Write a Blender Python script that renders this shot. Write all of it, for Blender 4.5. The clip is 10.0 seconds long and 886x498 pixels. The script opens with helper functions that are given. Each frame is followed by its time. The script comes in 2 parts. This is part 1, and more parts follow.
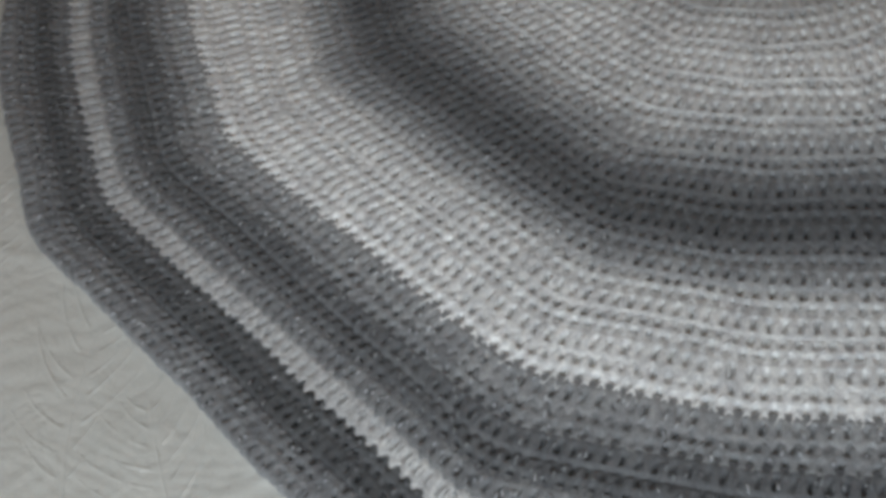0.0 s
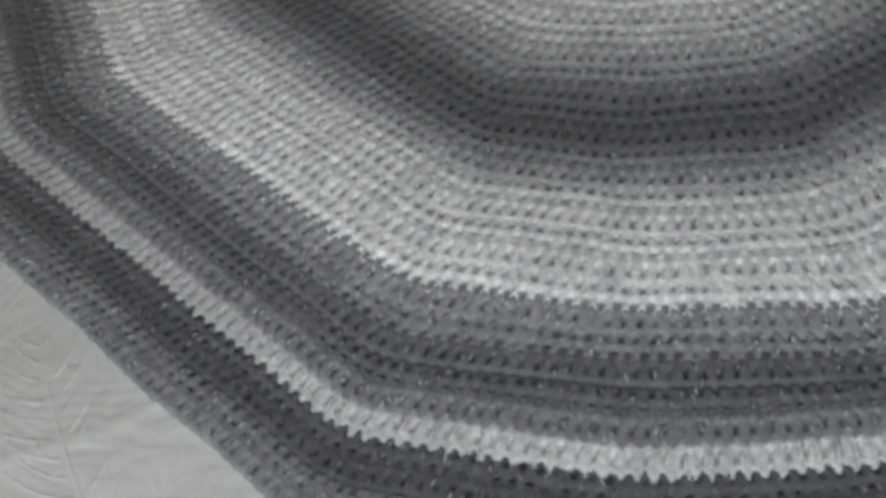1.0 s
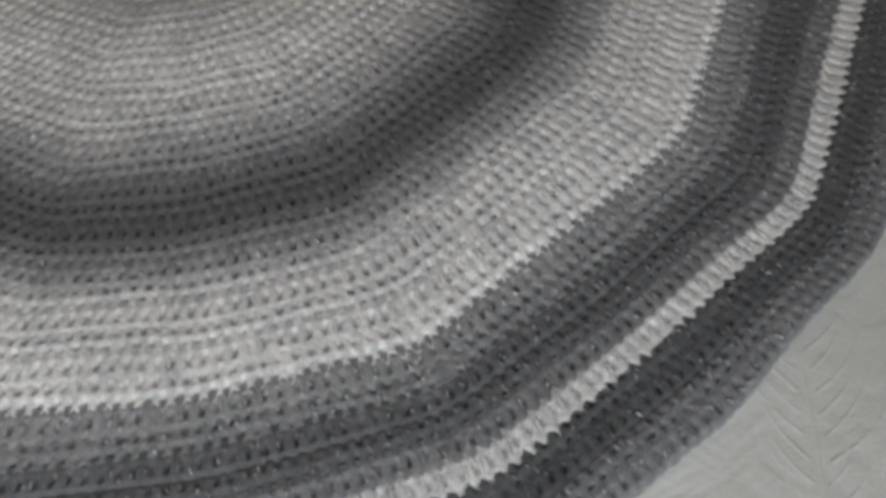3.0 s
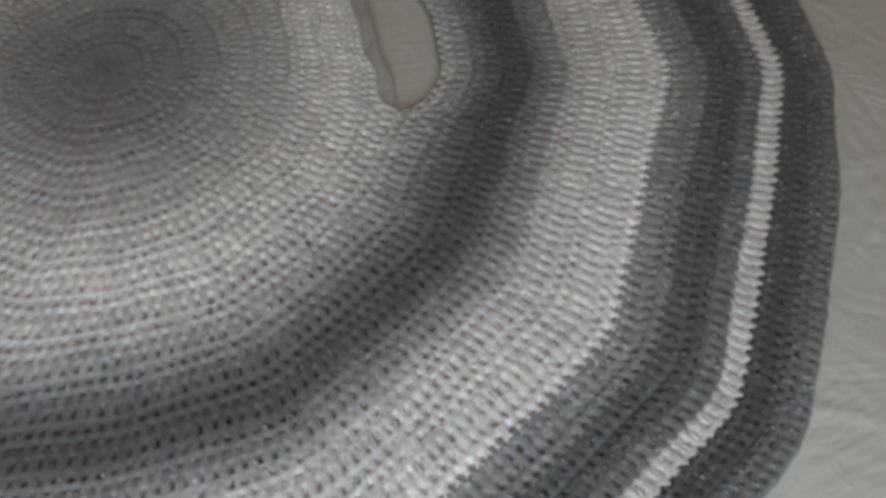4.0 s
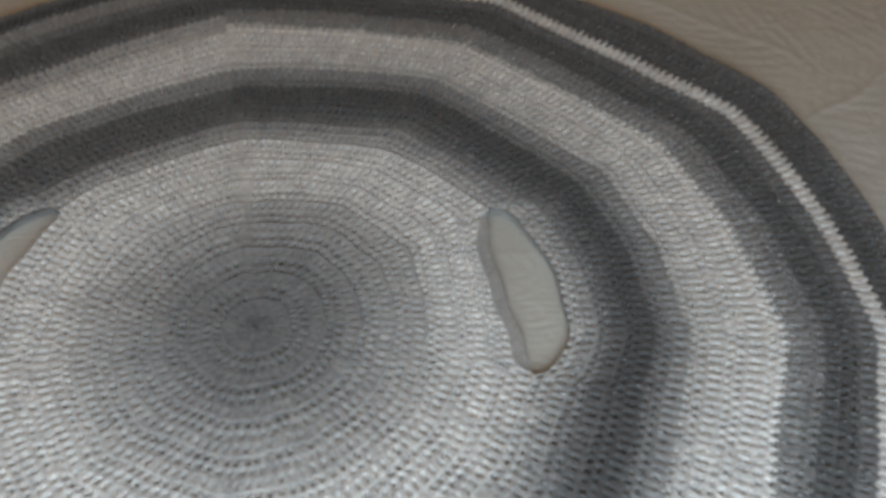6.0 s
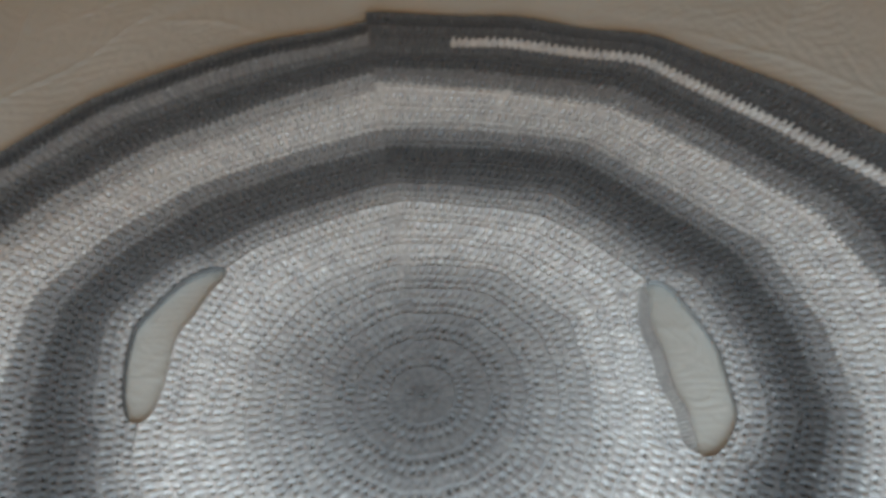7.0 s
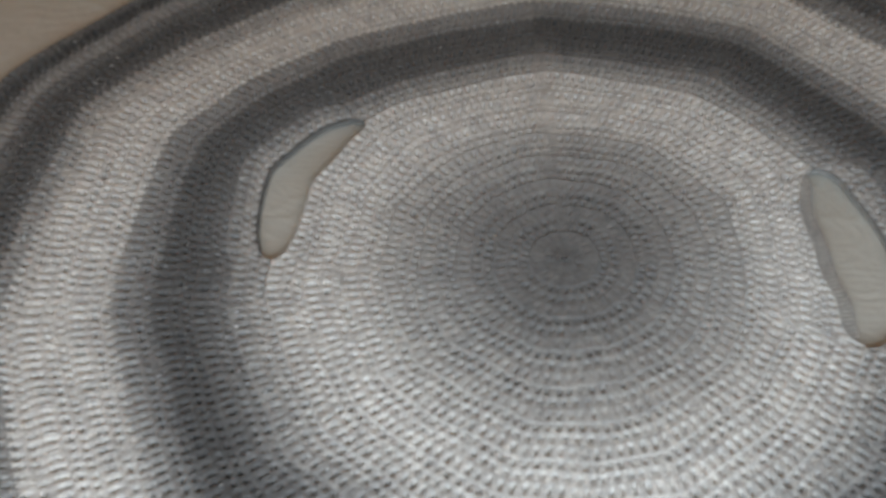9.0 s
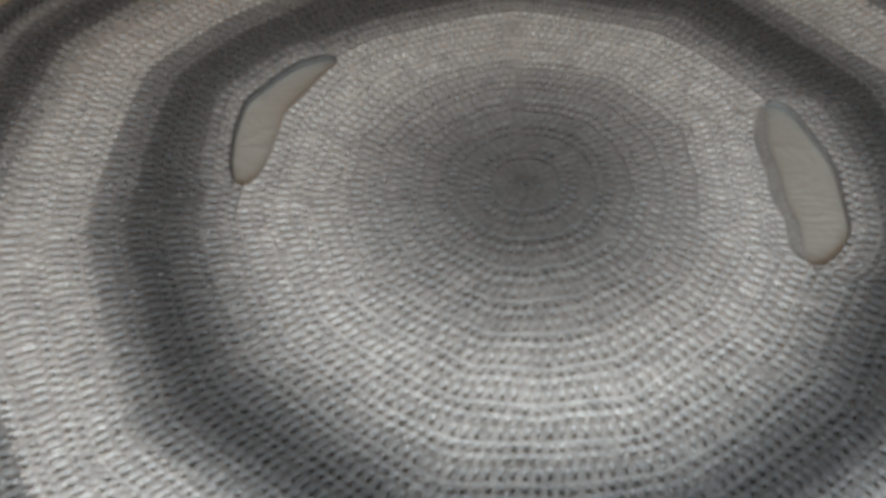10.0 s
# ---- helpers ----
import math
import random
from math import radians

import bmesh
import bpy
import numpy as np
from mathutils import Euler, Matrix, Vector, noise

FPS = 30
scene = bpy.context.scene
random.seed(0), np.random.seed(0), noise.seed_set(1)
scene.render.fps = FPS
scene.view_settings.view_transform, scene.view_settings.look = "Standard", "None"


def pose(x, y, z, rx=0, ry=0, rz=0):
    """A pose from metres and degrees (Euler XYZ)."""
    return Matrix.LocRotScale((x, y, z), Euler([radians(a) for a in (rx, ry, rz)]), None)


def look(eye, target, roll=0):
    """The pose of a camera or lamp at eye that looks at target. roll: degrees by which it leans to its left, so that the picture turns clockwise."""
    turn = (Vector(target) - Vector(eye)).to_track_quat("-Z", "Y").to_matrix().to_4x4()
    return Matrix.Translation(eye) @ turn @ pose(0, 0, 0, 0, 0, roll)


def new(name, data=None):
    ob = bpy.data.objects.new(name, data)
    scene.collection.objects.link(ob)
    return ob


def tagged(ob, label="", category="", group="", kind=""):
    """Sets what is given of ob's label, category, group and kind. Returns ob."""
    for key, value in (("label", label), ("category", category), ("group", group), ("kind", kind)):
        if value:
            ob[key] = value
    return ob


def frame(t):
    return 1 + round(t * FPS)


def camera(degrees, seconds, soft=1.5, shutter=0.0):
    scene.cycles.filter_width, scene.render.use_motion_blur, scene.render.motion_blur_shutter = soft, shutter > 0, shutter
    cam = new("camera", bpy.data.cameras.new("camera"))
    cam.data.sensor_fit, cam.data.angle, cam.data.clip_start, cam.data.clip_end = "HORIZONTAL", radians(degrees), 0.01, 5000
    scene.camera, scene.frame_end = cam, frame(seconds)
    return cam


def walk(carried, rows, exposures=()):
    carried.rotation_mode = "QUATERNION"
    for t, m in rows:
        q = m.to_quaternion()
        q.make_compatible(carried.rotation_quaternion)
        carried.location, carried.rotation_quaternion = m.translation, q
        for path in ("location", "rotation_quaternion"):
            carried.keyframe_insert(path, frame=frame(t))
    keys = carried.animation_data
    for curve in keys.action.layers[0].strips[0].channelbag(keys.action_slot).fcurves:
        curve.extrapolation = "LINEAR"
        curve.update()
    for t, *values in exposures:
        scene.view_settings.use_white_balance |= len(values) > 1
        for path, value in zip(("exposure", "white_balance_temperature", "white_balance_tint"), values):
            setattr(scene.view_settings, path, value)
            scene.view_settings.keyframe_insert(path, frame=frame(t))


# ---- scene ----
cam = camera(51.50, 10.0, soft=4.2)
walk(cam, [
    (0.0, pose(-0.0652, -0.6081, 0.4737, 29.87, 8.30, 9.70)),
    (0.5, pose(-0.0430, -0.6291, 0.4652, 29.22, 7.90, 8.18)),
    (1.0, pose(-0.0160, -0.6382, 0.4499, 28.46, 7.99, 6.09)),
    (1.5, pose(0.0148, -0.6514, 0.4371, 27.69, 7.87, 3.22)),
    (2.0, pose(0.0503, -0.6606, 0.4222, 26.94, 5.19, -1.18)),
    (2.5, pose(0.0818, -0.6583, 0.4318, 26.74, 3.15, -6.44)),
    (3.0, pose(0.1189, -0.6290, 0.4537, 30.01, 2.31, -9.59)),
    (3.2, pose(0.1329, -0.6161, 0.4619, 31.28, 2.20, -10.61)),
    (4.5, pose(0.1254, -0.5408, 0.5258, 37.01, -0.88, -14.34)),
    (5.0, pose(0.1123, -0.5146, 0.5497, 38.92, -0.78, -14.25)),
    (5.5, pose(0.0917, -0.4955, 0.5808, 39.99, -0.11, -13.42)),
    (5.7, pose(0.0805, -0.4915, 0.5913, 40.73, 0.23, -12.96)),
    (6.8, pose(0.0125, -0.4341, 0.6577, 41.53, 2.73, -9.05)),
    (7.0, pose(-0.0082, -0.4326, 0.6539, 42.16, 3.06, -8.07)),
    (7.5, pose(-0.0397, -0.4325, 0.6420, 42.55, 3.93, -5.13)),
    (8.0, pose(-0.0572, -0.4365, 0.6130, 41.89, 3.49, -2.99)),
    (8.5, pose(-0.0667, -0.4484, 0.5905, 40.88, 3.22, -1.65)),
    (9.0, pose(-0.0739, -0.4665, 0.5782, 39.68, 3.09, -0.86)),
    (9.5, pose(-0.0696, -0.4955, 0.5715, 38.92, 3.01, -0.36)),
    (10.0, pose(-0.0469, -0.5220, 0.5671, 38.65, 2.87, -0.70)),
], [(0.0, -0.26, 10700, 27), (1.0, -0.28, 10800, 26), (2.0, -0.16, 10800, 26), (3.0, -0.31, 11500, 30), (4.5, 0.09, 11000, 26), (5.5, 0.35, 10600, 25), (7.0, 0.74, 9600, 21), (7.5, 0.71, 9550, 21), (8.5, 0.59, 10400, 24), (9.5, 0.34, 11000, 26), (10.0, 0.22, 11200, 26)])

# ---- light: a cool window behind the camera, warm bounce off the added orange walls ----
world = bpy.data.worlds.new("world")
scene.world = world
world.use_nodes = True
sky = world.node_tree.nodes.new("ShaderNodeTexSky")
sky.sky_type, sky.sun_disc = "NISHITA", False
sky.sun_elevation, sky.sun_rotation = radians(35), radians(120)
back = world.node_tree.nodes["Background"]
back.inputs[1].default_value = 0.1
world.node_tree.links.new(sky.outputs[0], back.inputs[0])

WIN_X, WIN_Z, WIN_W, WIN_H = -0.05, 0.52, 1.5, 0.90
ROOM_X, ROOM_S, ROOM_N, FLOOR, CEIL = 1.8, -0.90, 1.75, -0.56, 2.0
daylight = new("window_daylight", bpy.data.lights.new("window_daylight", "AREA"))
daylight.data.shape, daylight.data.size, daylight.data.size_y = "RECTANGLE", WIN_W - 0.1, WIN_H - 0.1
daylight.data.energy, daylight.data.color = 10.3, (0.53, 0.95, 1.42)
daylight.matrix_world = look((WIN_X, ROOM_S - 0.02, WIN_Z), (WIN_X, 0.0, 0.40))


# ---- materials ----
def material(name, rough=0.8):
    m = bpy.data.materials.new(name)
    m.use_nodes = True
    b = m.node_tree.nodes["Principled BSDF"]
    b.inputs["Roughness"].default_value = rough
    return m, m.node_tree.nodes, m.node_tree.links, b


def noise_node(nodes, links, scale, detail=3.0, coords="Object"):
    tc = nodes.new("ShaderNodeTexCoord")
    n = nodes.new("ShaderNodeTexNoise")
    n.inputs["Scale"].default_value, n.inputs["Detail"].default_value = scale, detail
    links.new(tc.outputs[coords], n.inputs["Vector"])
    return n


def ramp(nodes, links, source, stops):
    r = nodes.new("ShaderNodeValToRGB")
    while len(r.color_ramp.elements) < len(stops):
        r.color_ramp.elements.new(0.5)
    for e, (p, c) in zip(r.color_ramp.elements, stops):
        e.position, e.color = p, (*c, 1)
    links.new(source, r.inputs[0])
    return r


def mix(nodes, links, a, b, kind="MULTIPLY", factor=1.0):
    m = nodes.new("ShaderNodeMix")
    m.data_type, m.blend_type = "RGBA", kind
    m.inputs[0].default_value = factor
    links.new(a, m.inputs[6])
    links.new(b, m.inputs[7])
    return m.outputs[2]


def bump(nodes, links, height, strength, distance, bsdf):
    b = nodes.new("ShaderNodeBump")
    b.inputs["Strength"].default_value, b.inputs["Distance"].default_value = strength, distance
    links.new(height, b.inputs["Height"])
    links.new(b.outputs[0], bsdf.inputs["Normal"])


def yarn_material():
    m, nodes, links, b = material("dyed_yarn", 0.78)
    dye = nodes.new("ShaderNodeAttribute")
    dye.attribute_name = "dye"
    fibre = noise_node(nodes, links, 900, 4)
    blotch = noise_node(nodes, links, 55, 3)
    c = mix(nodes, links, dye.outputs["Color"], ramp(nodes, links, fibre.outputs[0], [(0.3, (0.72, 0.72, 0.73)), (0.7, (1.2, 1.2, 1.2))]).outputs[0])
    c = mix(nodes, links, c, ramp(nodes, links, blotch.outputs[0], [(0.3, (0.88, 0.88, 0.89)), (0.7, (1.1, 1.1, 1.09))]).outputs[0])
    fuzz = noise_node(nodes, links, 260, 2)
    c = mix(nodes, links, c, ramp(nodes, links, fuzz.outputs[0], [(0.3, (0.84, 0.84, 0.85)), (0.7, (1.14, 1.14, 1.13))]).outputs[0])
    links.new(c, b.inputs["Base Color"])
    b.inputs["Sheen Weight"].default_value = 0.25
    b.inputs["Sheen Roughness"].default_value = 0.5
    b.inputs["Specular IOR Level"].default_value = 0.12
    bump(nodes, links, fibre.outputs[0], 0.6, 0.0006, b)
    return m


def cover_material():
    m, nodes, links, b = material("bedspread_cloth", 0.55)
    weave = noise_node(nodes, links, 700, 2)
    stain = noise_node(nodes, links, 5, 4)
    c = mix(nodes, links, ramp(nodes, links, stain.outputs[0], [(0.3, (0.575, 0.56, 0.51)), (0.7, (0.645, 0.63, 0.58))]).outputs[0],
            ramp(nodes, links, weave.outputs[0], [(0.3, (0.95, 0.95, 0.95)), (0.7, (1.02, 1.02, 1.02))]).outputs[0])
    links.new(c, b.inputs["Base Color"])
    b.inputs["Sheen Weight"].default_value = 0.15
    b.inputs["Specular IOR Level"].default_value = 0.4
    # fine stitched lines that change direction from leaf to leaf
    tc = nodes.new("ShaderNodeTexCoord")
    leaf = nodes.new("ShaderNodeTexVoronoi")
    leaf.inputs["Scale"].default_value = 11
    links.new(tc.outputs["Object"], leaf.inputs["Vector"])
    turned = nodes.new("ShaderNodeVectorRotate")
    turned.rotation_type = "Z_AXIS"
    links.new(tc.outputs["Object"], turned.inputs["Vector"])
    angle = nodes.new("ShaderNodeMath")
    angle.operation = "MULTIPLY"
    angle.inputs[1].default_value = 3.1
    links.new(leaf.outputs["Color"], angle.inputs[0])
    links.new(angle.outputs[0], turned.inputs["Angle"])
    lines = nodes.new("ShaderNodeTexWave")
    lines.inputs["Scale"].default_value, lines.inputs["Distortion"].default_value = 46, 9
    lines.inputs["Detail"].default_value, lines.inputs["Detail Scale"].default_value = 2, 0.35
    links.new(turned.outputs[0], lines.inputs["Vector"])
    where = noise_node(nodes, links, 13, 2)
    shown = ramp(nodes, links, where.outputs[0], [(0.46, (0, 0, 0)), (0.62, (1, 1, 1))])
    ridges = mix(nodes, links, lines.outputs[0], shown.outputs[0])
    crinkle = noise_node(nodes, links, 34, 6)
    crinkle.inputs["Distortion"].default_value = 1.2
    sum_ = nodes.new("ShaderNodeMath")
    sum_.operation = "MULTIPLY_ADD"
    links.new(crinkle.outputs[0], sum_.inputs[0])
    sum_.inputs[1].default_value = 7.0
    links.new(weave.outputs[0], sum_.inputs[2])
    total = nodes.new("ShaderNodeMath")
    total.operation = "MULTIPLY_ADD"
    links.new(ridges, total.inputs[0])
    total.inputs[1].default_value = 0.55
    links.new(sum_.outputs[0], total.inputs[2])
    bump(nodes, links, total.outputs[0], 0.35, 0.0007, b)
    return m


def plain_material(name, lo, hi, rough, scale, relief=0.2):
    m, nodes, links, b = material(name, rough)
    n = noise_node(nodes, links, scale, 5)
    links.new(ramp(nodes, links, n.outputs[0], [(0.3, lo), (0.7, hi)]).outputs[0], b.inputs["Base Color"])
    bump(nodes, links, n.outputs[0], relief, 0.002, b)
    return m


YARN = yarn_material()
COVER = cover_material()
# walls and ceiling coloured orange, beyond beige, to warm the light they bounce
PLASTER = plain_material("orange_bounce_plaster", (0.78, 0.39, 0.10), (0.84, 0.43, 0.12), 0.9, 14)
CEILING = plain_material("warm_bounce_ceiling", (0.78, 0.48, 0.19), (0.83, 0.52, 0.22), 0.9, 14)
BOARDS = plain_material("brown_floor", (0.16, 0.09, 0.045), (0.24, 0.14, 0.07), 0.5, 6)
PAINT = plain_material("white_frame_paint", (0.72, 0.72, 0.70), (0.8, 0.8, 0.78), 0.4, 30)
TIMBER = plain_material("dark_bed_wood", (0.10, 0.055, 0.03), (0.17, 0.10, 0.055), 0.45, 18)


# ---- mesh helpers ----
def mesh_object(name, verts, faces, mat, parent=None, label="", smooth=True, dye=None):
    me = bpy.data.meshes.new(name)
    verts, faces = np.asarray(verts, dtype=np.float32), np.asarray(faces, dtype=np.int32)
    me.vertices.add(len(verts))
    me.vertices.foreach_set("co", verts.ravel())
    me.loops.add(faces.size)
    me.loops.foreach_set("vertex_index", faces.ravel())
    me.polygons.add(len(faces))
    me.polygons.foreach_set("loop_start", np.arange(0, faces.size, faces.shape[1], dtype=np.int32))
    me.update(calc_edges=True)
    me.validate()
    me.polygons.foreach_set("use_smooth", np.full(len(me.polygons), smooth))
    if dye is not None:
        a = me.attributes.new("dye", "FLOAT_COLOR", "POINT")
        a.data.foreach_set("color", np.concatenate([dye, np.ones((len(dye), 1))], 1).astype(np.float32).ravel())
    me.materials.append(mat)
    ob = new(name, me)
    if parent is not None:
        ob.parent = parent
    if label:
        tagged(ob, label)
    return ob


def box(name, lo, hi, mat, parent=None, label="", bevel=0.0):
    bm = bmesh.new()
    bmesh.ops.create_cube(bm, size=1)
    for v in bm.verts:
        v.co = [(l + h) / 2 + c * (h - l) for l, h, c in zip(lo, hi, v.co)]
    if bevel:
        bmesh.ops.bevel(bm, geom=bm.edges[:], offset=bevel, segments=3, affect="EDGES")
    me = bpy.data.meshes.new(name)
    bm.to_mesh(me)
    bm.free()
    me.materials.append(mat)
    ob = new(name, me)
    if parent is not None:
        ob.parent = parent
    if label:
        tagged(ob, label)
    return ob


# ---- the unseen room that closes the place, added to bounce warm light ----
T = 0.15
tagged(box("floor", (-ROOM_X, ROOM_S, FLOOR - T), (ROOM_X, ROOM_N, FLOOR), BOARDS), "brown wooden floor of the bedroom", "floor", kind="structure")
tagged(box("ceiling", (-ROOM_X - T, ROOM_S - T, CEIL), (ROOM_X + T, ROOM_N + T, CEIL + T), CEILING), "unseen ceiling tinted warm to bounce light", "ceiling", kind="structure")
tagged(box("wall_north", (-ROOM_X - T, ROOM_N, FLOOR), (ROOM_X + T, ROOM_N + T, CEIL), PLASTER), "unseen wall tinted orange for warm bounce", "wall", kind="structure")
tagged(box("wall_east", (ROOM_X, ROOM_S, FLOOR), (ROOM_X + T, ROOM_N, CEIL), PLASTER), "unseen wall tinted orange for warm bounce", "wall", kind="structure")
tagged(box("wall_west", (-ROOM_X - T, ROOM_S, FLOOR), (-ROOM_X, ROOM_N, CEIL), PLASTER), "unseen wall tinted orange for warm bounce", "wall", kind="structure")


def wall_with_window():
    x0, x1, z0, z1 = WIN_X - WIN_W / 2, WIN_X + WIN_W / 2, WIN_Z - WIN_H / 2, WIN_Z + WIN_H / 2
    bm = bmesh.new()
    for lo, hi in (((-ROOM_X - T, FLOOR), (x0, CEIL)), ((x1, FLOOR), (ROOM_X + T, CEIL)), ((x0, FLOOR), (x1, z0)), ((x0, z1), (x1, CEIL))):
        made = bmesh.ops.create_cube(bm, size=1)["verts"]
        for v in made:
            v.co = ((lo[0] + hi[0]) / 2 + v.co.x * (hi[0] - lo[0]), ROOM_S - T / 2 + v.co.y * T, (lo[1] + hi[1]) / 2 + v.co.z * (hi[1] - lo[1]))
    me = bpy.data.meshes.new("wall_south")
    bm.to_mesh(me)
    bm.free()
    me.materials.append(PLASTER)
    tagged(new("wall_south", me), "unseen wall tinted orange for warm bounce, with a window opening", "wall", kind="structure")
    win = tagged(new("window_1"), "white painted window frame in the wall", "window", kind="structure")
    f, y0, y1 = 0.05, ROOM_S - 0.12, ROOM_S - 0.06
    box("frame_side", (x0, y0, z0), (x0 + f, y1, z1), PAINT, win, bevel=0.004)
    box("frame_side", (x1 - f, y0, z0), (x1, y1, z1), PAINT, win, bevel=0.004)
    box("frame_head", (x0 + f, y0, z1 - f), (x1 - f, y1, z1), PAINT, win, bevel=0.004)
    box("frame_foot", (x0 + f, y0, z0), (x1 - f, y1, z0 + f), PAINT, win, bevel=0.004)


wall_with_window()

# ---- bed and its embossed white bedspread ----
BED_X0, BED_X1, BED_Y0, BED_Y1, BED_Z = -0.95, 1.0, -0.80, 1.35, -0.0085


def bed_frame():
    bed = tagged(new("bed"), "low wooden bed under a white bedspread", "bed")
    bed.location = (0, 0, 0)
    box("mattress", (BED_X0 + 0.02, BED_Y0 + 0.02, -0.27), (BED_X1 - 0.02, BED_Y1 - 0.02, BED_Z - 0.012), COVER, bed, bevel=0.04)
    box("base", (BED_X0 + 0.02, BED_Y0 + 0.02, -0.40), (BED_X1 - 0.02, BED_Y1 - 0.02, -0.275), TIMBER, bed, bevel=0.008)
    for x in (BED_X0 + 0.08, BED_X1 - 0.16):
        for y in (BED_Y0 + 0.08, BED_Y1 - 0.16):
            box("leg", (x, y, FLOOR), (x + 0.08, y + 0.08, -0.40), TIMBER, bed, bevel=0.006)


def relief(x, y):
    """Height of the bedspread's embossed palm fronds."""
    h = np.zeros_like(x)
    rng = np.random.RandomState(7)
    x, y = x + 0.012 * np.sin(13 * y + 2) + 0.004 * np.sin(47 * y + 9 * x), y + 0.012 * np.sin(11 * x + 1) + 0.004 * np.sin(53 * x - 7 * y)
    step = 0.24
    for i in range(-5, 6):
        for j in range(-5, 8):
            cx, cy = (i + 0.5 * (j % 2)) * step + rng.uniform(-0.04, 0.04), j * step * 0.8 + rng.uniform(-0.04, 0.04)
            a = rng.uniform(-0.6, 0.6) + (0.9 if (i + j) % 2 else 2.3)
            dx, dy = x - cx, y - cy
            s, q = dx * np.cos(a) + dy * np.sin(a), -dx * np.sin(a) + dy * np.cos(a)
            q = q - 1.0 * s * s
            inside = np.clip(2.2 * (1 - (s / 0.17) ** 2 - (q / (0.085 * np.clip(1 - s / 0.35, 0.2, 1.4))) ** 2), 0, 1)
            wave = (s - 1.0 * np.abs(q) - 2.2 * q * q + 0.002 * np.sin(q * 90)) / 0.023
            leaf = 1 - 0.9 * np.exp(-(np.sin(wave * np.pi) / 0.32) ** 2)
            h = np.maximum(h, inside * (0.0007 * leaf + 0.0010 * np.exp(-(q / 0.0035) ** 2)))
    return h


def cover_height(x, y):
    """Height of the bedspread's top: emboss and creases."""
    crease = sum(0.0012 * np.sin(x * kx + y * ky + p) ** 8 for kx, ky, p in ((9, 17, 0.4), (21, -7, 1.9), (-12, 15, 4.0)))
    wx, wy = x + 0.03 * np.sin(9 * y + 1) + 0.01 * np.sin(31 * x), y + 0.03 * np.sin(8 * x) + 0.01 * np.sin(29 * y + 2)
    for kx, ky, p in ((70, 31, 0), (-44, 63, 2), (20, 85, 4)):
        crease = crease + 0.0017 * (1 - np.abs(np.sin((wx * kx + wy * ky) / 2 + p))) ** 12 * (0.5 + 0.5 * np.sin(17 * wx - 13 * wy + p)) ** 2
    # pressed flat under the vest
    free = np.clip((np.hypot(x, y) - 0.42) / 0.1, 0, 1)
    return BED_Z - 0.0014 + relief(x, y) * (0.15 + 0.85 * free) + crease * 0.22


# fronds worked in raised thread round the vest: root, direction in degrees, length
FRONDS = [(-0.367, -0.535, 112, 0.16), (-0.265, -0.575, 130, 0.13), (-0.50, -0.47, 82, 0.16), (-0.14, -0.65, 165, 0.12), (0.14, -0.65, 20, 0.12), (0.30, -0.565, 74, 0.13),
          (0.42, -0.53, 62, 0.16), (0.58, -0.24, 78, 0.16), (0.64, -0.03, 108, 0.15), (0.68, 0.13, 74, 0.16), (0.50, 0.45, 40, 0.14)]


def embossed_frond(cover, x0, y0, way, length, rng):
    """A raised midrib with curved leaflets on both sides, thread thin and rounded."""
    a, bend = radians(way), rng.uniform(-0.9, 0.9)
    s = np.linspace(0, length, 22)
    turn = a + bend * s / length
    mid = np.stack([x0 + np.cumsum(np.cos(turn)) * length / 21, y0 + np.cumsum(np.sin(turn)) * length / 21], 1)
    across, rise = np.array([-1.0, -0.55, 0.0, 0.55, 1.0]), np.array([-0.0004, 0.00018, 0.00036, 0.00018, -0.0004])

    def thread(name, path, half, parent):
        d = np.gradient(path, axis=0)
        d /= np.linalg.norm(d, axis=1)[:, None]
        taper = np.linspace(1, 0.35, len(path))[:, None]
        p = path[:, None] + np.stack([-d[:, 1], d[:, 0]], 1)[:, None] * (across * half)[None, :, None] * taper[:, :, None]
        z = cover_height(p[..., 0], p[..., 1]) + rise * taper
        k = (np.arange(len(path) - 1)[:, None] * 5 + np.arange(4)).ravel()
        return mesh_object(name, np.concatenate([p, z[..., None]], -1).reshape(-1, 3), np.stack([k, k + 5, k + 6, k + 1], 1)[:, ::-1], COVER, parent)

    rib = thread("embossed_frond", mid, 0.0024, cover)
    for i in range(2, 21, 2):
        for side in (-1, 1):
            reach = length * 0.46 * np.sin(np.pi * (0.12 + 0.80 * i / 21)) * rng.uniform(0.7, 1.2)
            q = np.linspace(0, 1, 9)
            lean = turn[i] + side * (1.0 - 0.6 * q + rng.uniform(-0.15, 0.15))
            thread("leaflet", mid[i] + np.stack([np.cumsum(np.cos(lean)), np.cumsum(np.sin(lean))], 1) * reach / 9, 0.0021, rib)


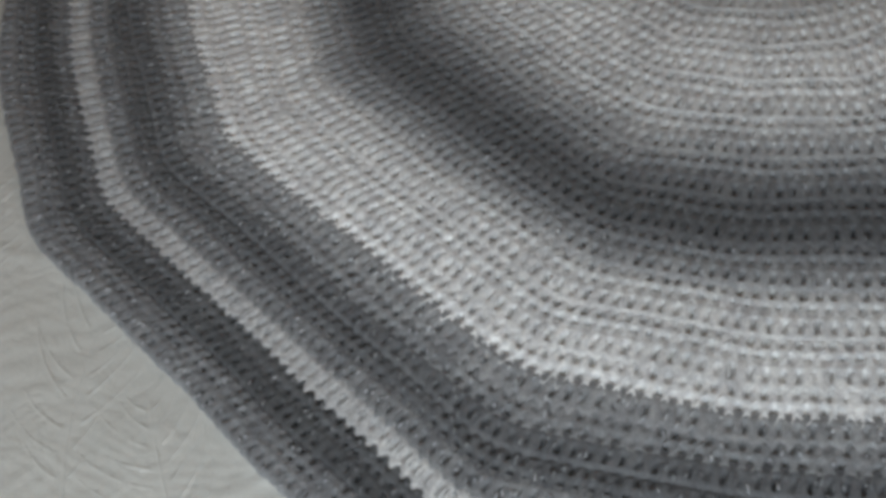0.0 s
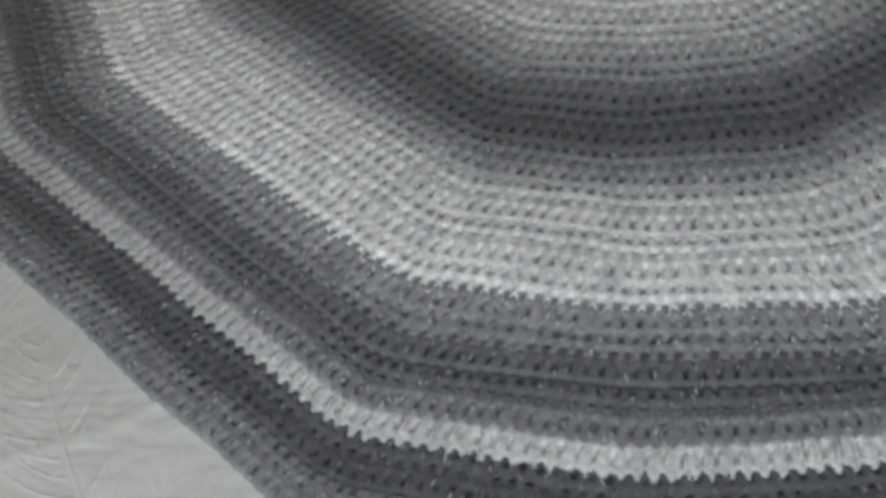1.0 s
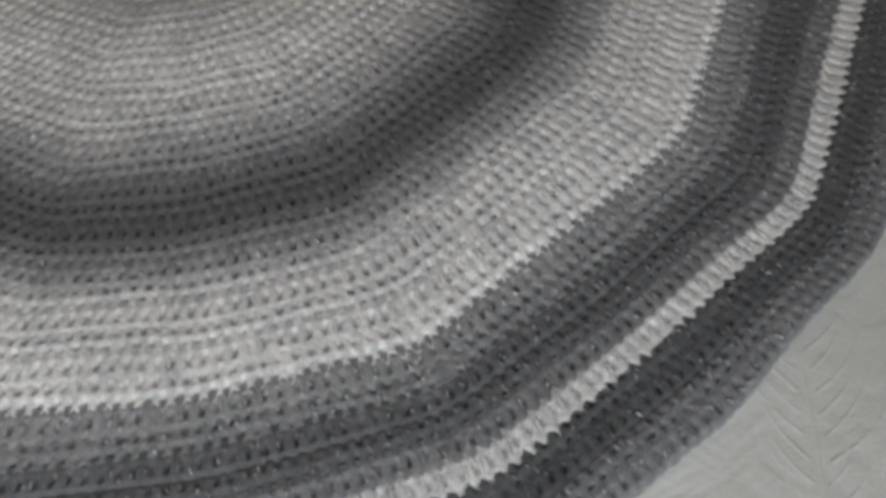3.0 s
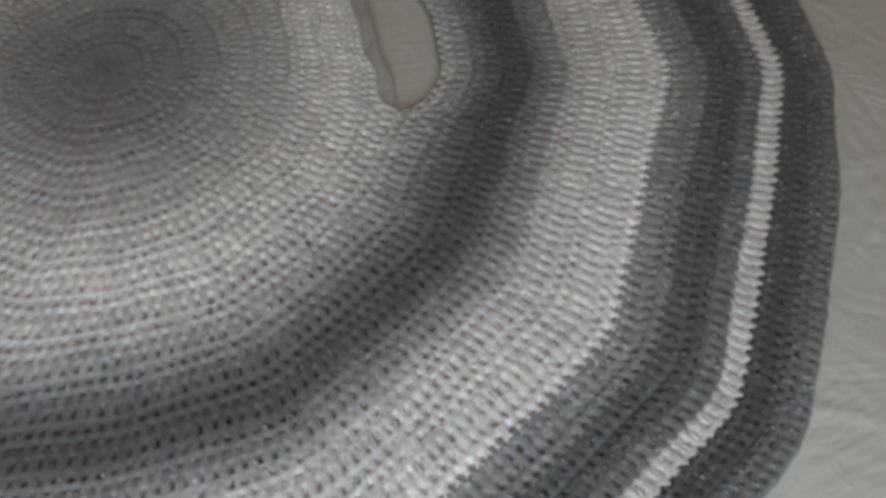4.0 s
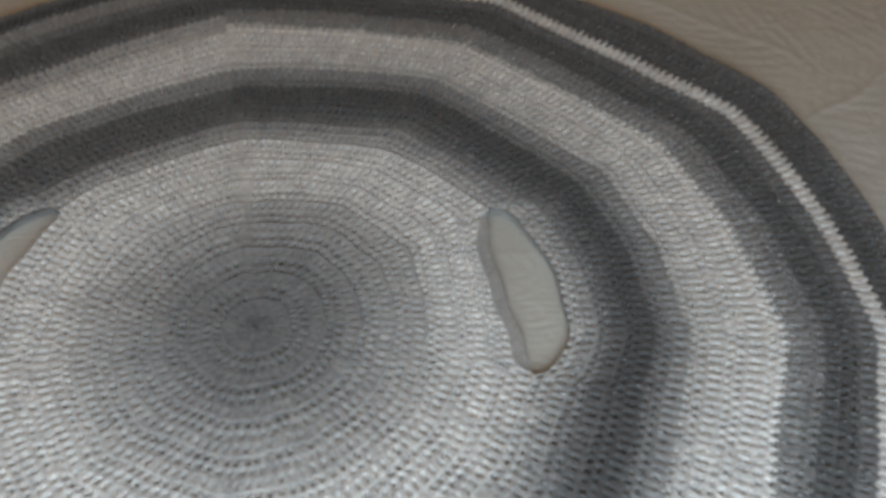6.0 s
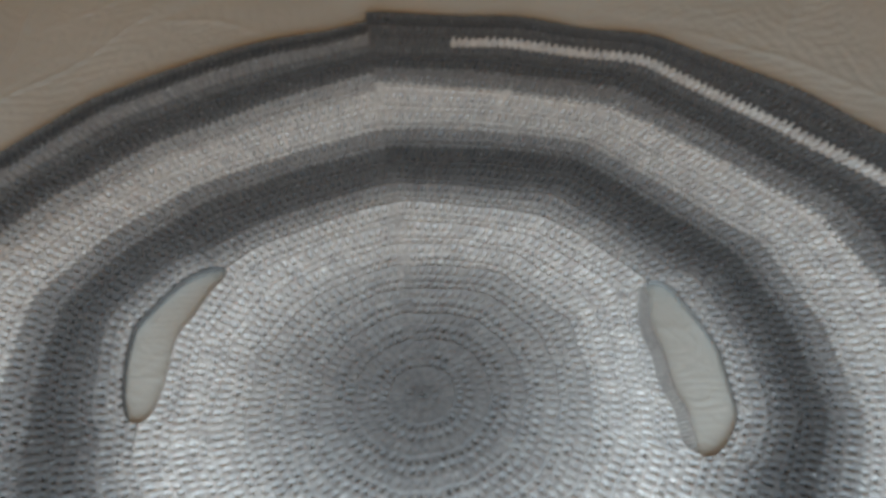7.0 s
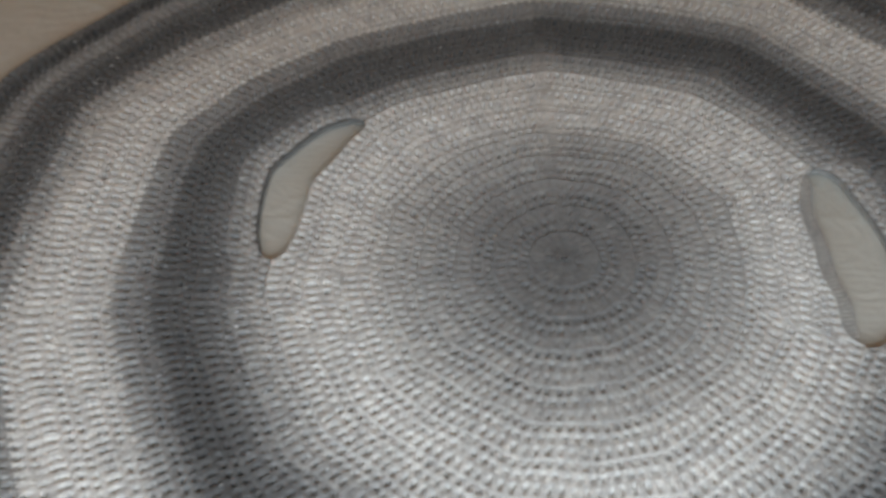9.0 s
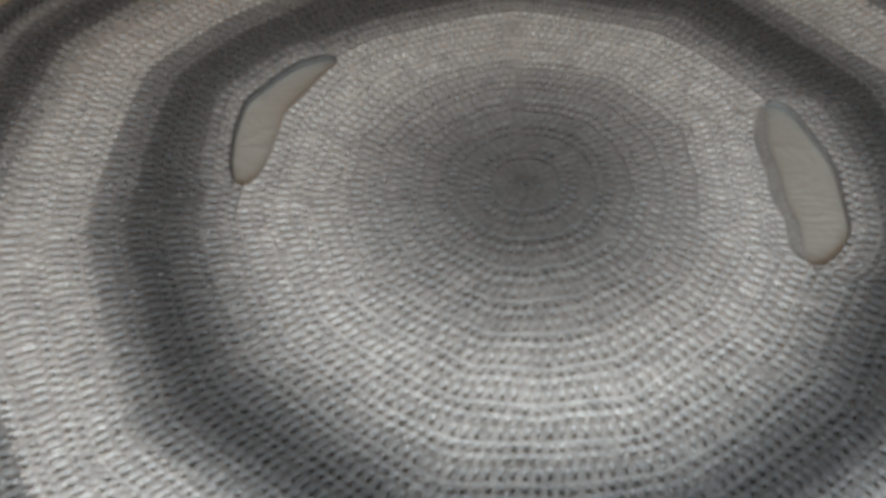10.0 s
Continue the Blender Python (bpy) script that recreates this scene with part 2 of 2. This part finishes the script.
def bedspread():
    drop = 0.40
    nx, ny = 560, 600
    # finer where the vest lies, coarse down the sides
    gx = np.interp(np.arange(nx), [0, 40, 520, nx - 1], [BED_X0 - drop, -0.78, 0.86, BED_X1 + drop])
    gy = np.interp(np.arange(ny), [0, 40, 500, ny - 1], [BED_Y0 - drop, -0.80, 0.85, BED_Y1 + drop])
    x, y = np.meshgrid(gx, gy)
    ex = np.maximum(np.maximum(BED_X0 - x, x - BED_X1), 0)
    ey = np.maximum(np.maximum(BED_Y0 - y, y - BED_Y1), 0)
    fall = np.maximum(ex, ey)
    z = cover_height(x, y) - np.minimum(fall, drop) * 0.985
    fold = 0.018 * np.sin(38 * (x + y)) * np.clip(fall / 0.2, 0, 1)
    px = np.clip(x, BED_X0 - 0.012, BED_X1 + 0.012) + np.where(ex >= ey, np.sign(x) * fold * (ex > 0), 0) + np.sign(x) * 0.03 * np.clip(ex / 0.1, 0, 1)
    py = np.clip(y, BED_Y0 - 0.012, BED_Y1 + 0.012) + np.where(ey > ex, np.sign(y) * fold * (ey > 0), 0) + np.sign(y) * 0.03 * np.clip(ey / 0.1, 0, 1)
    v = np.stack([px, py, z], -1).reshape(-1, 3)
    k = (np.arange(ny - 1)[:, None] * nx + np.arange(nx - 1)).ravel()
    f = np.stack([k, k + 1, k + nx + 1, k + nx], 1)
    ob = mesh_object("bedspread", v, f, COVER)
    tagged(ob, "off-white bedspread embossed with palm fronds covering the bed", "bedspread")
    rng = np.random.RandomState(11)
    for x0, y0, way, length in FRONDS:
        embossed_frond(ob, x0, y0, way, length, rng)


bed_frame()
bedspread()

# ---- the crocheted circular vest ----
H = 0.015                # height of a round
ROUNDS = 39
PER_ROUND = 11           # corners, and stitches added in each round
SLITS = ((91.5, 22.6, 0.038, 0.021), (294.7, 21.2, 0.020, 0.024))   # armholes: middle, half width, opening inwards and outwards
SLIT_K = 16
SLIT_R = SLIT_K * H


def opening(turn, mid, half):
    t = np.clip((turn - mid) / half, -1, 1)
    return np.clip(1 - t * t, 0, 1) ** 0.42


# how far four of the rounds reach at each turn, in metres: ends of rounds 22, 29, 35 and the edge
TURNS = [0, 18, 37, 55, 72, 88, 104, 120, 136, 150, 164, 180, 196, 213, 232, 248, 264, 280, 296, 310, 325, 342, 360]
REACH_22 = [.323, .312, .323, .314, .328, .326, .331, .318, .325, .322, .334, .329, .333, .318, .328, .321, .335, .337, .357, .344, .332, .316, .321]
REACH_29 = [.434, .414, .427, .414, .433, .430, .437, .420, .440, .427, .440, .434, .440, .419, .443, .439, .458, .457, .482, .458, .440, .427, .438]
REACH_35 = [.520, .512, .525, .504, .527, .518, .524, .505, .520, .509, .524, .521, .527, .503, .529, .530, .547, .546, .566, .550, .540, .520, .522]
REACH_39 = [.584, .566, .571, .567, .580, .566, .565, .553, .563, .560, .575, .578, .581, .553, .584, .589, .600, .594, .612, .588, .580, .566, .562]
FINE = np.arange(0, 360.5, 0.5)


def eased(table):
    """Straight runs from turn to turn, with slightly rounded corners."""
    t, r = np.radians(TURNS), np.array(table)
    i = np.clip(np.searchsorted(TURNS, FINE, side="right") - 1, 0, len(t) - 2)
    f = np.radians(FINE)
    v = np.sin(t[i + 1] - t[i]) / (np.sin(f - t[i]) / r[i + 1] + np.sin(t[i + 1] - f) / r[i])
    pad = np.concatenate([np.full(4, v[0]), v, np.full(4, v[-1])])
    return np.convolve(pad, np.ones(9) / 9, mode="valid")


REACH = [eased(t) for t in (REACH_22, REACH_29, REACH_35, REACH_39)]
# the corners alone, without the slow swing of the outline
CORNERS = REACH[0] - np.convolve(np.concatenate([REACH[0][-67:-1], REACH[0], REACH[0][1:67]]), np.ones(133) / 133, mode="valid")


def lay(turn, rho, z):
    """Place on the spread-out vest: turn in degrees clockwise from the seam, rho along the rounds' own radius."""
    turn = np.clip(turn, 0, 360)
    r22, r29, r35, r39 = (np.interp(turn, FINE, t) for t in REACH)
    r = np.where(rho < 0.12, rho, 0.12 + (r22 - 0.12) * (rho - 0.12) / (22 * H - 0.12))
    inward = np.interp(rho, [0.03, 0.12, 22 * H], [0.0, 0.95, 1.0]) * rho / (22 * H) - np.clip((rho - 0.12) / (22 * H - 0.12), 0, 1)
    r = r + np.interp(turn, FINE, CORNERS) * np.where(rho < 22 * H, inward, 0)
    u = rho / H - 22
    u = u - np.interp(u, [0, 2, 5.5, 7], [0.0, 0.14, 0.16, 0.0])
    r = np.where(rho > 22 * H, r22 + (r29 - r22) * u / 7, r)
    r = np.where(rho > 29 * H, r29 + (r35 - r29) * (rho / H - 29) / 6, r)
    r = np.where(rho > 35 * H, r35 + (r39 - r35) * (rho / H - 35) / 4, r)
    for mid, h, inner, outer in SLITS:
        o = opening(turn, mid, h)
        d = rho - SLIT_R
        r = r + np.where(d < 0, -inner * o * np.exp(d / 0.06), outer * o * np.clip(1 - d / 0.09, 0, 1))
    edge = np.clip((rho - 0.47) / 0.1, 0, 1)
    a = np.radians(turn)
    # hand-worked rounds never run quite true, least of all beside the seam
    r = r + np.clip(rho / 0.12, 0, 1) * (1 - edge) * (0.0010 * np.sin(7 * a + rho * 31) + 0.0007 * np.sin(18 * a - rho * 57))
    r = r - 0.0025 * np.exp(-((turn / 14) ** 2)) * np.clip(rho / 0.06, 0, 1) * np.clip((0.22 - rho) / 0.05, 0, 1)
    r = r + edge * (0.0008 * np.sin(19 * a + 1) + 0.0006 * np.sin(31 * a + 2))
    z = z + 0.0018 * np.sin(4 * a + rho * 16) * np.clip(rho / 0.3, 0, 1) + edge * 0.002 * (np.sin(23 * a) * 0.5 + 0.5) - edge * 0.001
    return np.stack([r * np.sin(a), r * np.cos(a), z], -1)


# the yarn's dye, round by round: at the start of the round, half-way and at its end
KNOTS = [1, 2, 5, 6, 8, 10, 11, 12, 14, 16, 17, 18, 19, 20, 21, 22, 23, 24, 25, 26, 27, 28, 29, 30, 31, 32, 33, 34, 35, 36, 37, 38, 39]
DYE_START = [.19, .22, .25, .3, .38, .47, .64, .73, .8, .74, .47, .32, .18, .115, .10, .095, .21, .29, .53, .66, .7, .753, .806, .292, .26, .105, .098, .14, .18, .113, .138, .081, .12]
DYE_MID = [.19, .22, .27, .34, .45, .54, .64, .71, .78, .67, .55, .44, .30, .185, .13, .125, .23, .35, .63, .731, .742, .774, .827, .33, .26, .15, .14, .24, .9, .121, .098, .2, .24]
DYE_END = [.19, .22, .27, .33, .43, .53, .65, .73, .78, .72, .48, .32, .165, .138, .13, .138, .29, .32, .7, .742, .763, .72, .52, .42, .15, .105, .105, .17, .33, .29, .075, .075, .16]


def dye_of(k, turn):
    s, m, e = (np.interp(k, KNOTS, table) for table in (DYE_START, DYE_MID, DYE_END))
    f = np.asarray(turn) / 360
    v = np.where(f < 0.5, s + (m - s) * np.clip((f - 0.05) / 0.40, 0, 1), m + (e - m) * np.clip((f - 0.60) / 0.27, 0, 1))
    if np.ndim(k) == 0 and k == 35:
        v = np.where(f * 360 < 11.5, 0.13, np.interp(f, [0.40, 0.52, 0.62, 0.72, 0.82, 1], [0.74, 0.62, 0.48, 0.40, 0.33, 0.29]))
    return v


def tube(path, radius, sides=6, flat=0.07):
    """A closed strand along a path of local points: vertices and four-cornered faces."""
    path, radius = np.asarray(path, float), np.broadcast_to(radius, (len(path),))
    tan = np.gradient(path, axis=0)
    tan /= np.linalg.norm(tan, axis=1)[:, None]
    ref = np.array([0, 0, 1.0]) if abs(tan[:, 2]).max() < 0.9 else np.array([1.0, 0, 0])
    a = np.cross(tan, ref)
    a /= np.linalg.norm(a, axis=1)[:, None]
    b = np.cross(a, tan)
    ang = np.arange(sides) * 2 * np.pi / sides
    v = path[:, None] + radius[:, None, None] * (a[:, None] * np.cos(ang)[None, :, None] + flat * b[:, None] * np.sin(ang)[None, :, None])
    i, j = np.meshgrid(np.arange(len(path) - 1), np.arange(sides), indexing="ij")
    n = (j + 1) % sides
    f = np.stack([i * sides + j, i * sides + n, (i + 1) * sides + n, (i + 1) * sides + j], -1).reshape(-1, 4)
    return v.reshape(-1, 3), f


def joined(pieces):
    vs, fs, n = [], [], 0
    for v, f in pieces:
        vs.append(v)
        fs.append(f + n)
        n += len(v)
    return np.concatenate(vs), np.concatenate(fs)


def stitch(front):
    """The plies that stand proud of one stitch, in its own small frame: x in stitch widths along the round, y in round heights outwards, z in metres."""
    P = 0.0086
    def pt(x, y, z):
        return (x * P, y * H, z)
    if front:
        # the two plies of an upright post
        return joined([
            tube([pt(0.24, 0.20, -0.0027), pt(0.30, 0.36, -0.0021), pt(0.34, 0.62, -0.0021), pt(0.36, 0.82, -0.0027)], [0.0007, 0.0011, 0.0011, 0.0007], 5, 0.32),
            tube([pt(0.50, 0.14, -0.0027), pt(0.60, 0.32, -0.0020), pt(0.68, 0.56, -0.0020), pt(0.70, 0.80, -0.0027)], [0.0007, 0.0012, 0.0012, 0.0007], 5, 0.32),
        ])
    # the back of a stitch: one slanting strand between its two gaps, and a short loop at its head
    return joined([
        tube([pt(0.30, 0.30, -0.0027), pt(0.46, 0.42, -0.0020), pt(0.66, 0.52, -0.0020), pt(0.86, 0.60, -0.0027)], [0.0006, 0.0010, 0.0010, 0.0006], 5, 0.35),
        tube([pt(0.84, 0.66, -0.0027), pt(0.96, 0.78, -0.0020), pt(1.08, 0.94, -0.0027)], [0.0007, 0.0011, 0.0007], 5, 0.35),
    ])


def pit(x, y, cx, cy, rx, ry, lean=0.0):
    dx = (x - cx - lean * (y - cy) + 0.5) % 1.0 - 0.5
    return np.exp(-((dx / rx) ** 2 + ((y - cy) / ry) ** 2) ** 1.5)


# how far the heads of a round's stitches reach over the next round, in round heights
TEETH = {22: 0.16, 24: 0.14, 28: 0.14, 29: 0.20, 30: 0.18, 34: 0.16, 35: 0.30, 36: 0.24}
SEAM = 0.009             # half width of the flattened seam where the rounds were closed


def crochet_round(k, vest, rng):
    """One worked round: its close body with the small gaps between stitches, and the plies that stand proud of it."""
    front = k % 2 == (0 if k < 35 else 1)
    n = PER_ROUND * k if k > 1 else 10
    j = np.arange(n)
    jit = np.clip(rng.normal(0, 1, (n, 6)), -2, 2)
    lo, hi = (k - 1) * H, k * H
    ahead = (k * 0.618) % 1

    # body
    nu = 9
    gx = np.arange(n * nu + 1) / nu
    gy = np.concatenate([[-0.16, -0.03], np.linspace(0.08, 0.92, 9), [1.0, 1.07]])
    if k == 1 or k == SLIT_K + 1:
        gy[:2] = 0.0, 0.03
    if k == SLIT_K:
        gy[-2:] = 0.96, 0.99
    x, y = np.meshgrid(gx, gy)
    cell = np.minimum(x.astype(int), n - 1)
    deep = 1 + 0.38 * jit[cell, 4]
    xs = x - ahead + 0.07 * jit[cell, 1] + 0.03 * np.sin(x * 0.7 + k)
    yp = y + 0.05 * np.sin(x * 0.9 + 2 * k) * np.sin(x * 0.37 + k)
    uneven = 1 + 0.5 * np.sin(x / n * 41 + 2.1 * k) * np.sin(x / n * 97 + k)
    # the round's closing edge stands up more beside the seam than across from it
    lit_edge = (0.0001 if k > SLIT_K else 0.0003) + (0.0003 if k > SLIT_K else 0.0006) * np.clip(np.cos(np.radians(x / n * 360 - 45)) * 1.5 + 0.2, 0, 1)
    if front:
        hole = (np.interp(k, [2, 9, 16], [0.2, 0.45, 0.95]) if k != 35 else 0.5) * pit(xs, yp, 0.0, 0.48, 0.19, 0.20, 0.5)
        z = np.interp(k, [4, 16], [0.0, 0.0002]) * np.cos(2 * np.pi * (xs - 0.5)) * np.clip(np.minimum(y, 1 - y) * 5, 0, 1)
        z = z + (lit_edge * np.exp(-((y - 0.92) / 0.06) ** 2) - (0.0022 if k in (32, 37) else 0.0014 if k < SLIT_K else 0.0008) * np.exp(-((y - 1.0) / (0.09 if k in (32, 37) else 0.05)) ** 2)) * uneven
    else:
        hole = 0.95 * pit(xs, yp, 0.0, 0.17, 0.21, 0.16, 0.3) + 1.05 * pit(xs, yp, 0.5, 0.80, 0.23, 0.17, 0.3)
        z = 0.0002 * np.cos(2 * np.pi * xs + np.pi * (y > 0.6))
    if k < 3 or k == ROUNDS:
        hole = hole * (0.8 if k < 3 else 0.6)
    arc = np.radians(np.minimum(x / n * 360, 360 - x / n * 360)) * k * H
    hole = hole * (1 - 0.85 * np.exp(-(arc / SEAM) ** 2))
    depth = np.interp(k, [1, 5, 12, 18, 29, 31], [0.0020, 0.0029, 0.0038, 0.0041, 0.0041, 0.0034])
    z = -0.0020 + z - np.minimum(depth * hole * deep, 0.0052) + 0.00011 * rng.normal(0, 1, x.shape)
    z = z - (0.0026 if k in (33, 38) else 0.0008) * (y < 0) - 0.0005 * (y > 1) - 0.0006 * np.exp(-(arc / SEAM) ** 2)
    # the stitches' heads make the border with the next round uneven
    tooth = TEETH.get(k, 0.06 if k < SLIT_K or k > SLIT_K + 1 else 0.0) if k < ROUNDS and k != SLIT_K else 0.0
    wave = np.cos(2 * np.pi * (xs - 0.52)) * (1 + 0.3 * jit[cell, 5]) + 0.4
    bite = np.interp(x / n * 360, [60, 130], [1.0, 0.5]) if k == 35 else 1.0
    yy = y + tooth * bite * wave * np.clip((y - 0.7) / 0.3, 0, 1)
    z = z + (0.0005 if tooth > 0.2 else 0.0002) * np.clip((yy - 0.95) * 5, 0, 1)
    rho_b = np.maximum(lo + yy * (hi - lo), 0.0015)
    if k == ROUNDS:
        # small scallops along the edge, each stitch a little different
        rho_b = rho_b + 0.0009 * (np.abs(np.sin(np.pi * x)) - 0.5 + 0.35 * jit[cell, 5]) * (y >= 0.8)
        z = z - 0.005 * (y > 1) - 0.001 * (y > 0.9)
    co = lay((x / n * 360).ravel(), rho_b.ravel(), z.ravel())
    nx = n * nu + 1
    q = (np.arange(len(gy) - 1)[:, None] * nx + np.arange(nx - 1)).ravel()
    body_f = np.stack([q, q + nx, q + nx + 1, q + 1], 1)[:, ::-1]
    base = dye_of(k, (j + 0.5) / n * 360) * (1 + np.interp(k, [3, 14], [0.01, 0.05]) * jit[:, 0])
    tint = np.stack([base * np.interp(base, [0.15, 0.6], [0.985, 1.015]), base * 0.985, base * np.interp(base, [0.15, 0.6], [0.988, 0.945])], 1)
    body_d = tint[cell.ravel()]
    if k < 28:
        # the yarn's long fades run on within a round
        fade = dye_of(k - 0.5 + np.clip(y, 0, 1).ravel(), (x / n * 360).ravel()) / dye_of(k, (x / n * 360).ravel())
        long_fade = np.clip(1.2 - np.abs(x / n * 360 - 195) / 85, 0, 1).ravel()
        body_d = body_d * (1 + (fade - 1) * long_fade)[:, None]

    # plies
    v, f = stitch(front)
    m = len(v)
    sx = 0.5 + (v[:, 0][None] / 0.0086 - 0.5) * (1 + 0.06 * jit[:, :1]) + 0.06 * jit[:, 1:2]
    sy = v[:, 1][None] / H + 0.035 * jit[:, 2:3]
    if tooth > 0.2:
        sy = sy * (1 + tooth * (np.interp((j + 0.5) / n * 360, [60, 130], [0.8, 0.2])[:, None] if k == 35 else 0.8))
    sz = v[:, 2][None] - np.interp(k, [2, 9, 16], [0.0012, 0.0008, 0.0003]) + 0.0003 * jit[:, 3:4] + (0.0004 if k == 35 else 0)
    turn = (j[:, None] + sx + ahead) % n / n * 360
    turn = np.where(turn - turn.mean(1, keepdims=True) < -180, 360.0, turn)
    rho = lo + sy * H
    if k == SLIT_K:
        rho = np.minimum(rho, hi - 0.0004)
    if k == SLIT_K + 1:
        rho = np.maximum(rho, lo + 0.0004)
    strand = lay(turn.ravel(), np.maximum(rho, 0.0025).ravel(), sz.ravel())
    strand_f = (f[None] + (j * m)[:, None, None]).reshape(-1, 4)
    extra = []
    if k == 35:
        # long white pulls that hang over the next round
        for i in j:
            at = (i + 0.5) / n * 360
            if rng.rand() < (0.12 if 140 < at < 215 else 0.02):
                extra.append((i + 0.25, 0.9, rng.uniform(1.2, 1.6), 0.0006, base[i]))
    if 18 <= k <= 24 or 30 <= k <= 34 or 36 <= k <= 39:
        # pale flecks stand in for glints on the dark yarn, grey ones for its grain
        for i in j:
            for _ in range(2 if k > 29 else 1):
                if rng.rand() < (0.45 if k > 29 else 0.14):
                    y0 = rng.uniform(0.05, 0.75)
                    pale = rng.rand() < 0.13
                    extra.append((i + rng.uniform(0.0, 1.0), y0, y0 + rng.uniform(0.14, 0.30), 0.0006 if pale else 0.0010, rng.uniform(0.3, 0.6) if pale else base[i] * rng.uniform(1.2, 1.9)))
    for x0, y0, y1, rad, shade in extra:
        slant = 0.0012 * np.sin(37 * x0)
        ev, ef = tube([(0, y0 * H, -0.0018), (slant * 0.4, (y0 + y1) / 2 * H, -0.0009), (slant, y1 * H, -0.0020)], [rad * 0.6, rad, rad * 0.5], 5, 0.8)
        strand_f = np.concatenate([strand_f, ef + len(strand)])
        strand = np.concatenate([strand, lay((x0 + ev[:, 0] / 0.0086) / n * 360, lo + ev[:, 1], ev[:, 2])])
    flecks = np.repeat(np.array([e[4] for e in extra]), 15)[:, None] * np.ones(3)
    mean = float(np.mean(base))
    look_of = "white" if k == 35 else "cream white" if mean > 0.6 else "pale grey" if mean > 0.4 else "mid grey" if mean > 0.2 else "charcoal grey"
    ply_d = np.repeat(tint[(j + int(ahead > 0.5)) % n], m, axis=0)
    mesh_object("crochet_round", np.concatenate([co, strand]), np.concatenate([body_f, strand_f + len(co)]), YARN, vest, "round of " + look_of + " crochet stitches",
                dye=np.concatenate([body_d, ply_d, flecks.reshape(-1, 3)]))


def armhole_edging(vest, mid, half, widths, shades):
    """A narrow, flat worked band on each side of an armhole, lying on the bedspread."""
    n = 420
    t = np.linspace(-1.03, 1.03, n)
    prof = [(-0.30, -0.0040), (0.0, -0.0031), (0.15, -0.0034), (0.35, -0.0031), (0.55, -0.0036), (0.75, -0.0034), (0.92, -0.0042), (1.0, -0.0056), (1.0, -0.0080)]
    vs, fs, ds = [], [], []
    for sgn, wide, shade in zip((-1, 1), widths, shades):
        turn = mid + t * half
        o = np.clip(1 - t * t, 0, 1) ** 0.5
        rows = []
        for q, (off, zz) in enumerate(prof):
            co = lay(turn, np.full_like(t, SLIT_R + sgn * 0.0004), np.full_like(t, zz))
            out = co[:, :2] / np.linalg.norm(co[:, :2], axis=1)[:, None]
            push = np.where(off > 0, off * wide * np.clip(o * 1.8, 0, 1), off * 0.012)
            co[:, :2] -= out * (sgn * push)[:, None]
            co[:, 2] += 0.0008 * np.sin(np.arange(n) * 0.7 + 1.9 * q) * (0 < q < 7)
            rows.append(co)
        v = np.stack(rows).reshape(-1, 3)
        k = (np.arange(len(prof) - 1)[:, None] * n + np.arange(n - 1)).ravel()
        vs.append(v)
        ds.append(np.full((len(v), 3), shade) * (1.02, 0.985, 0.94))
        fs.append(np.stack([k, k + 1, k + n + 1, k + n], 1)[:, ::sgn])
    v, f = joined(list(zip(vs, fs)))
    mesh_object("armhole_edging", v, f, YARN, vest, "grey edging round the armhole, its outer side darkened as if shaded", dye=np.concatenate(ds))


def crochet_vest():
    vest = tagged(new("crochet_vest"), "round crocheted vest in grey and white bands spread on the bedspread", "vest")
    rng = np.random.RandomState(3)
    for mid, half, inner, outer in SLITS:
        # outer bands darkened in colour: shadow line at left, dulled lit rim at right
        armhole_edging(vest, mid, half, *(((0.013, 0.0012), (0.50, 0.26)) if mid < 180 else ((0.0012, 0.0025), (0.6, 0.15))))
    for k in range(1, ROUNDS + 1):
        crochet_round(k, vest, rng)


crochet_vest()
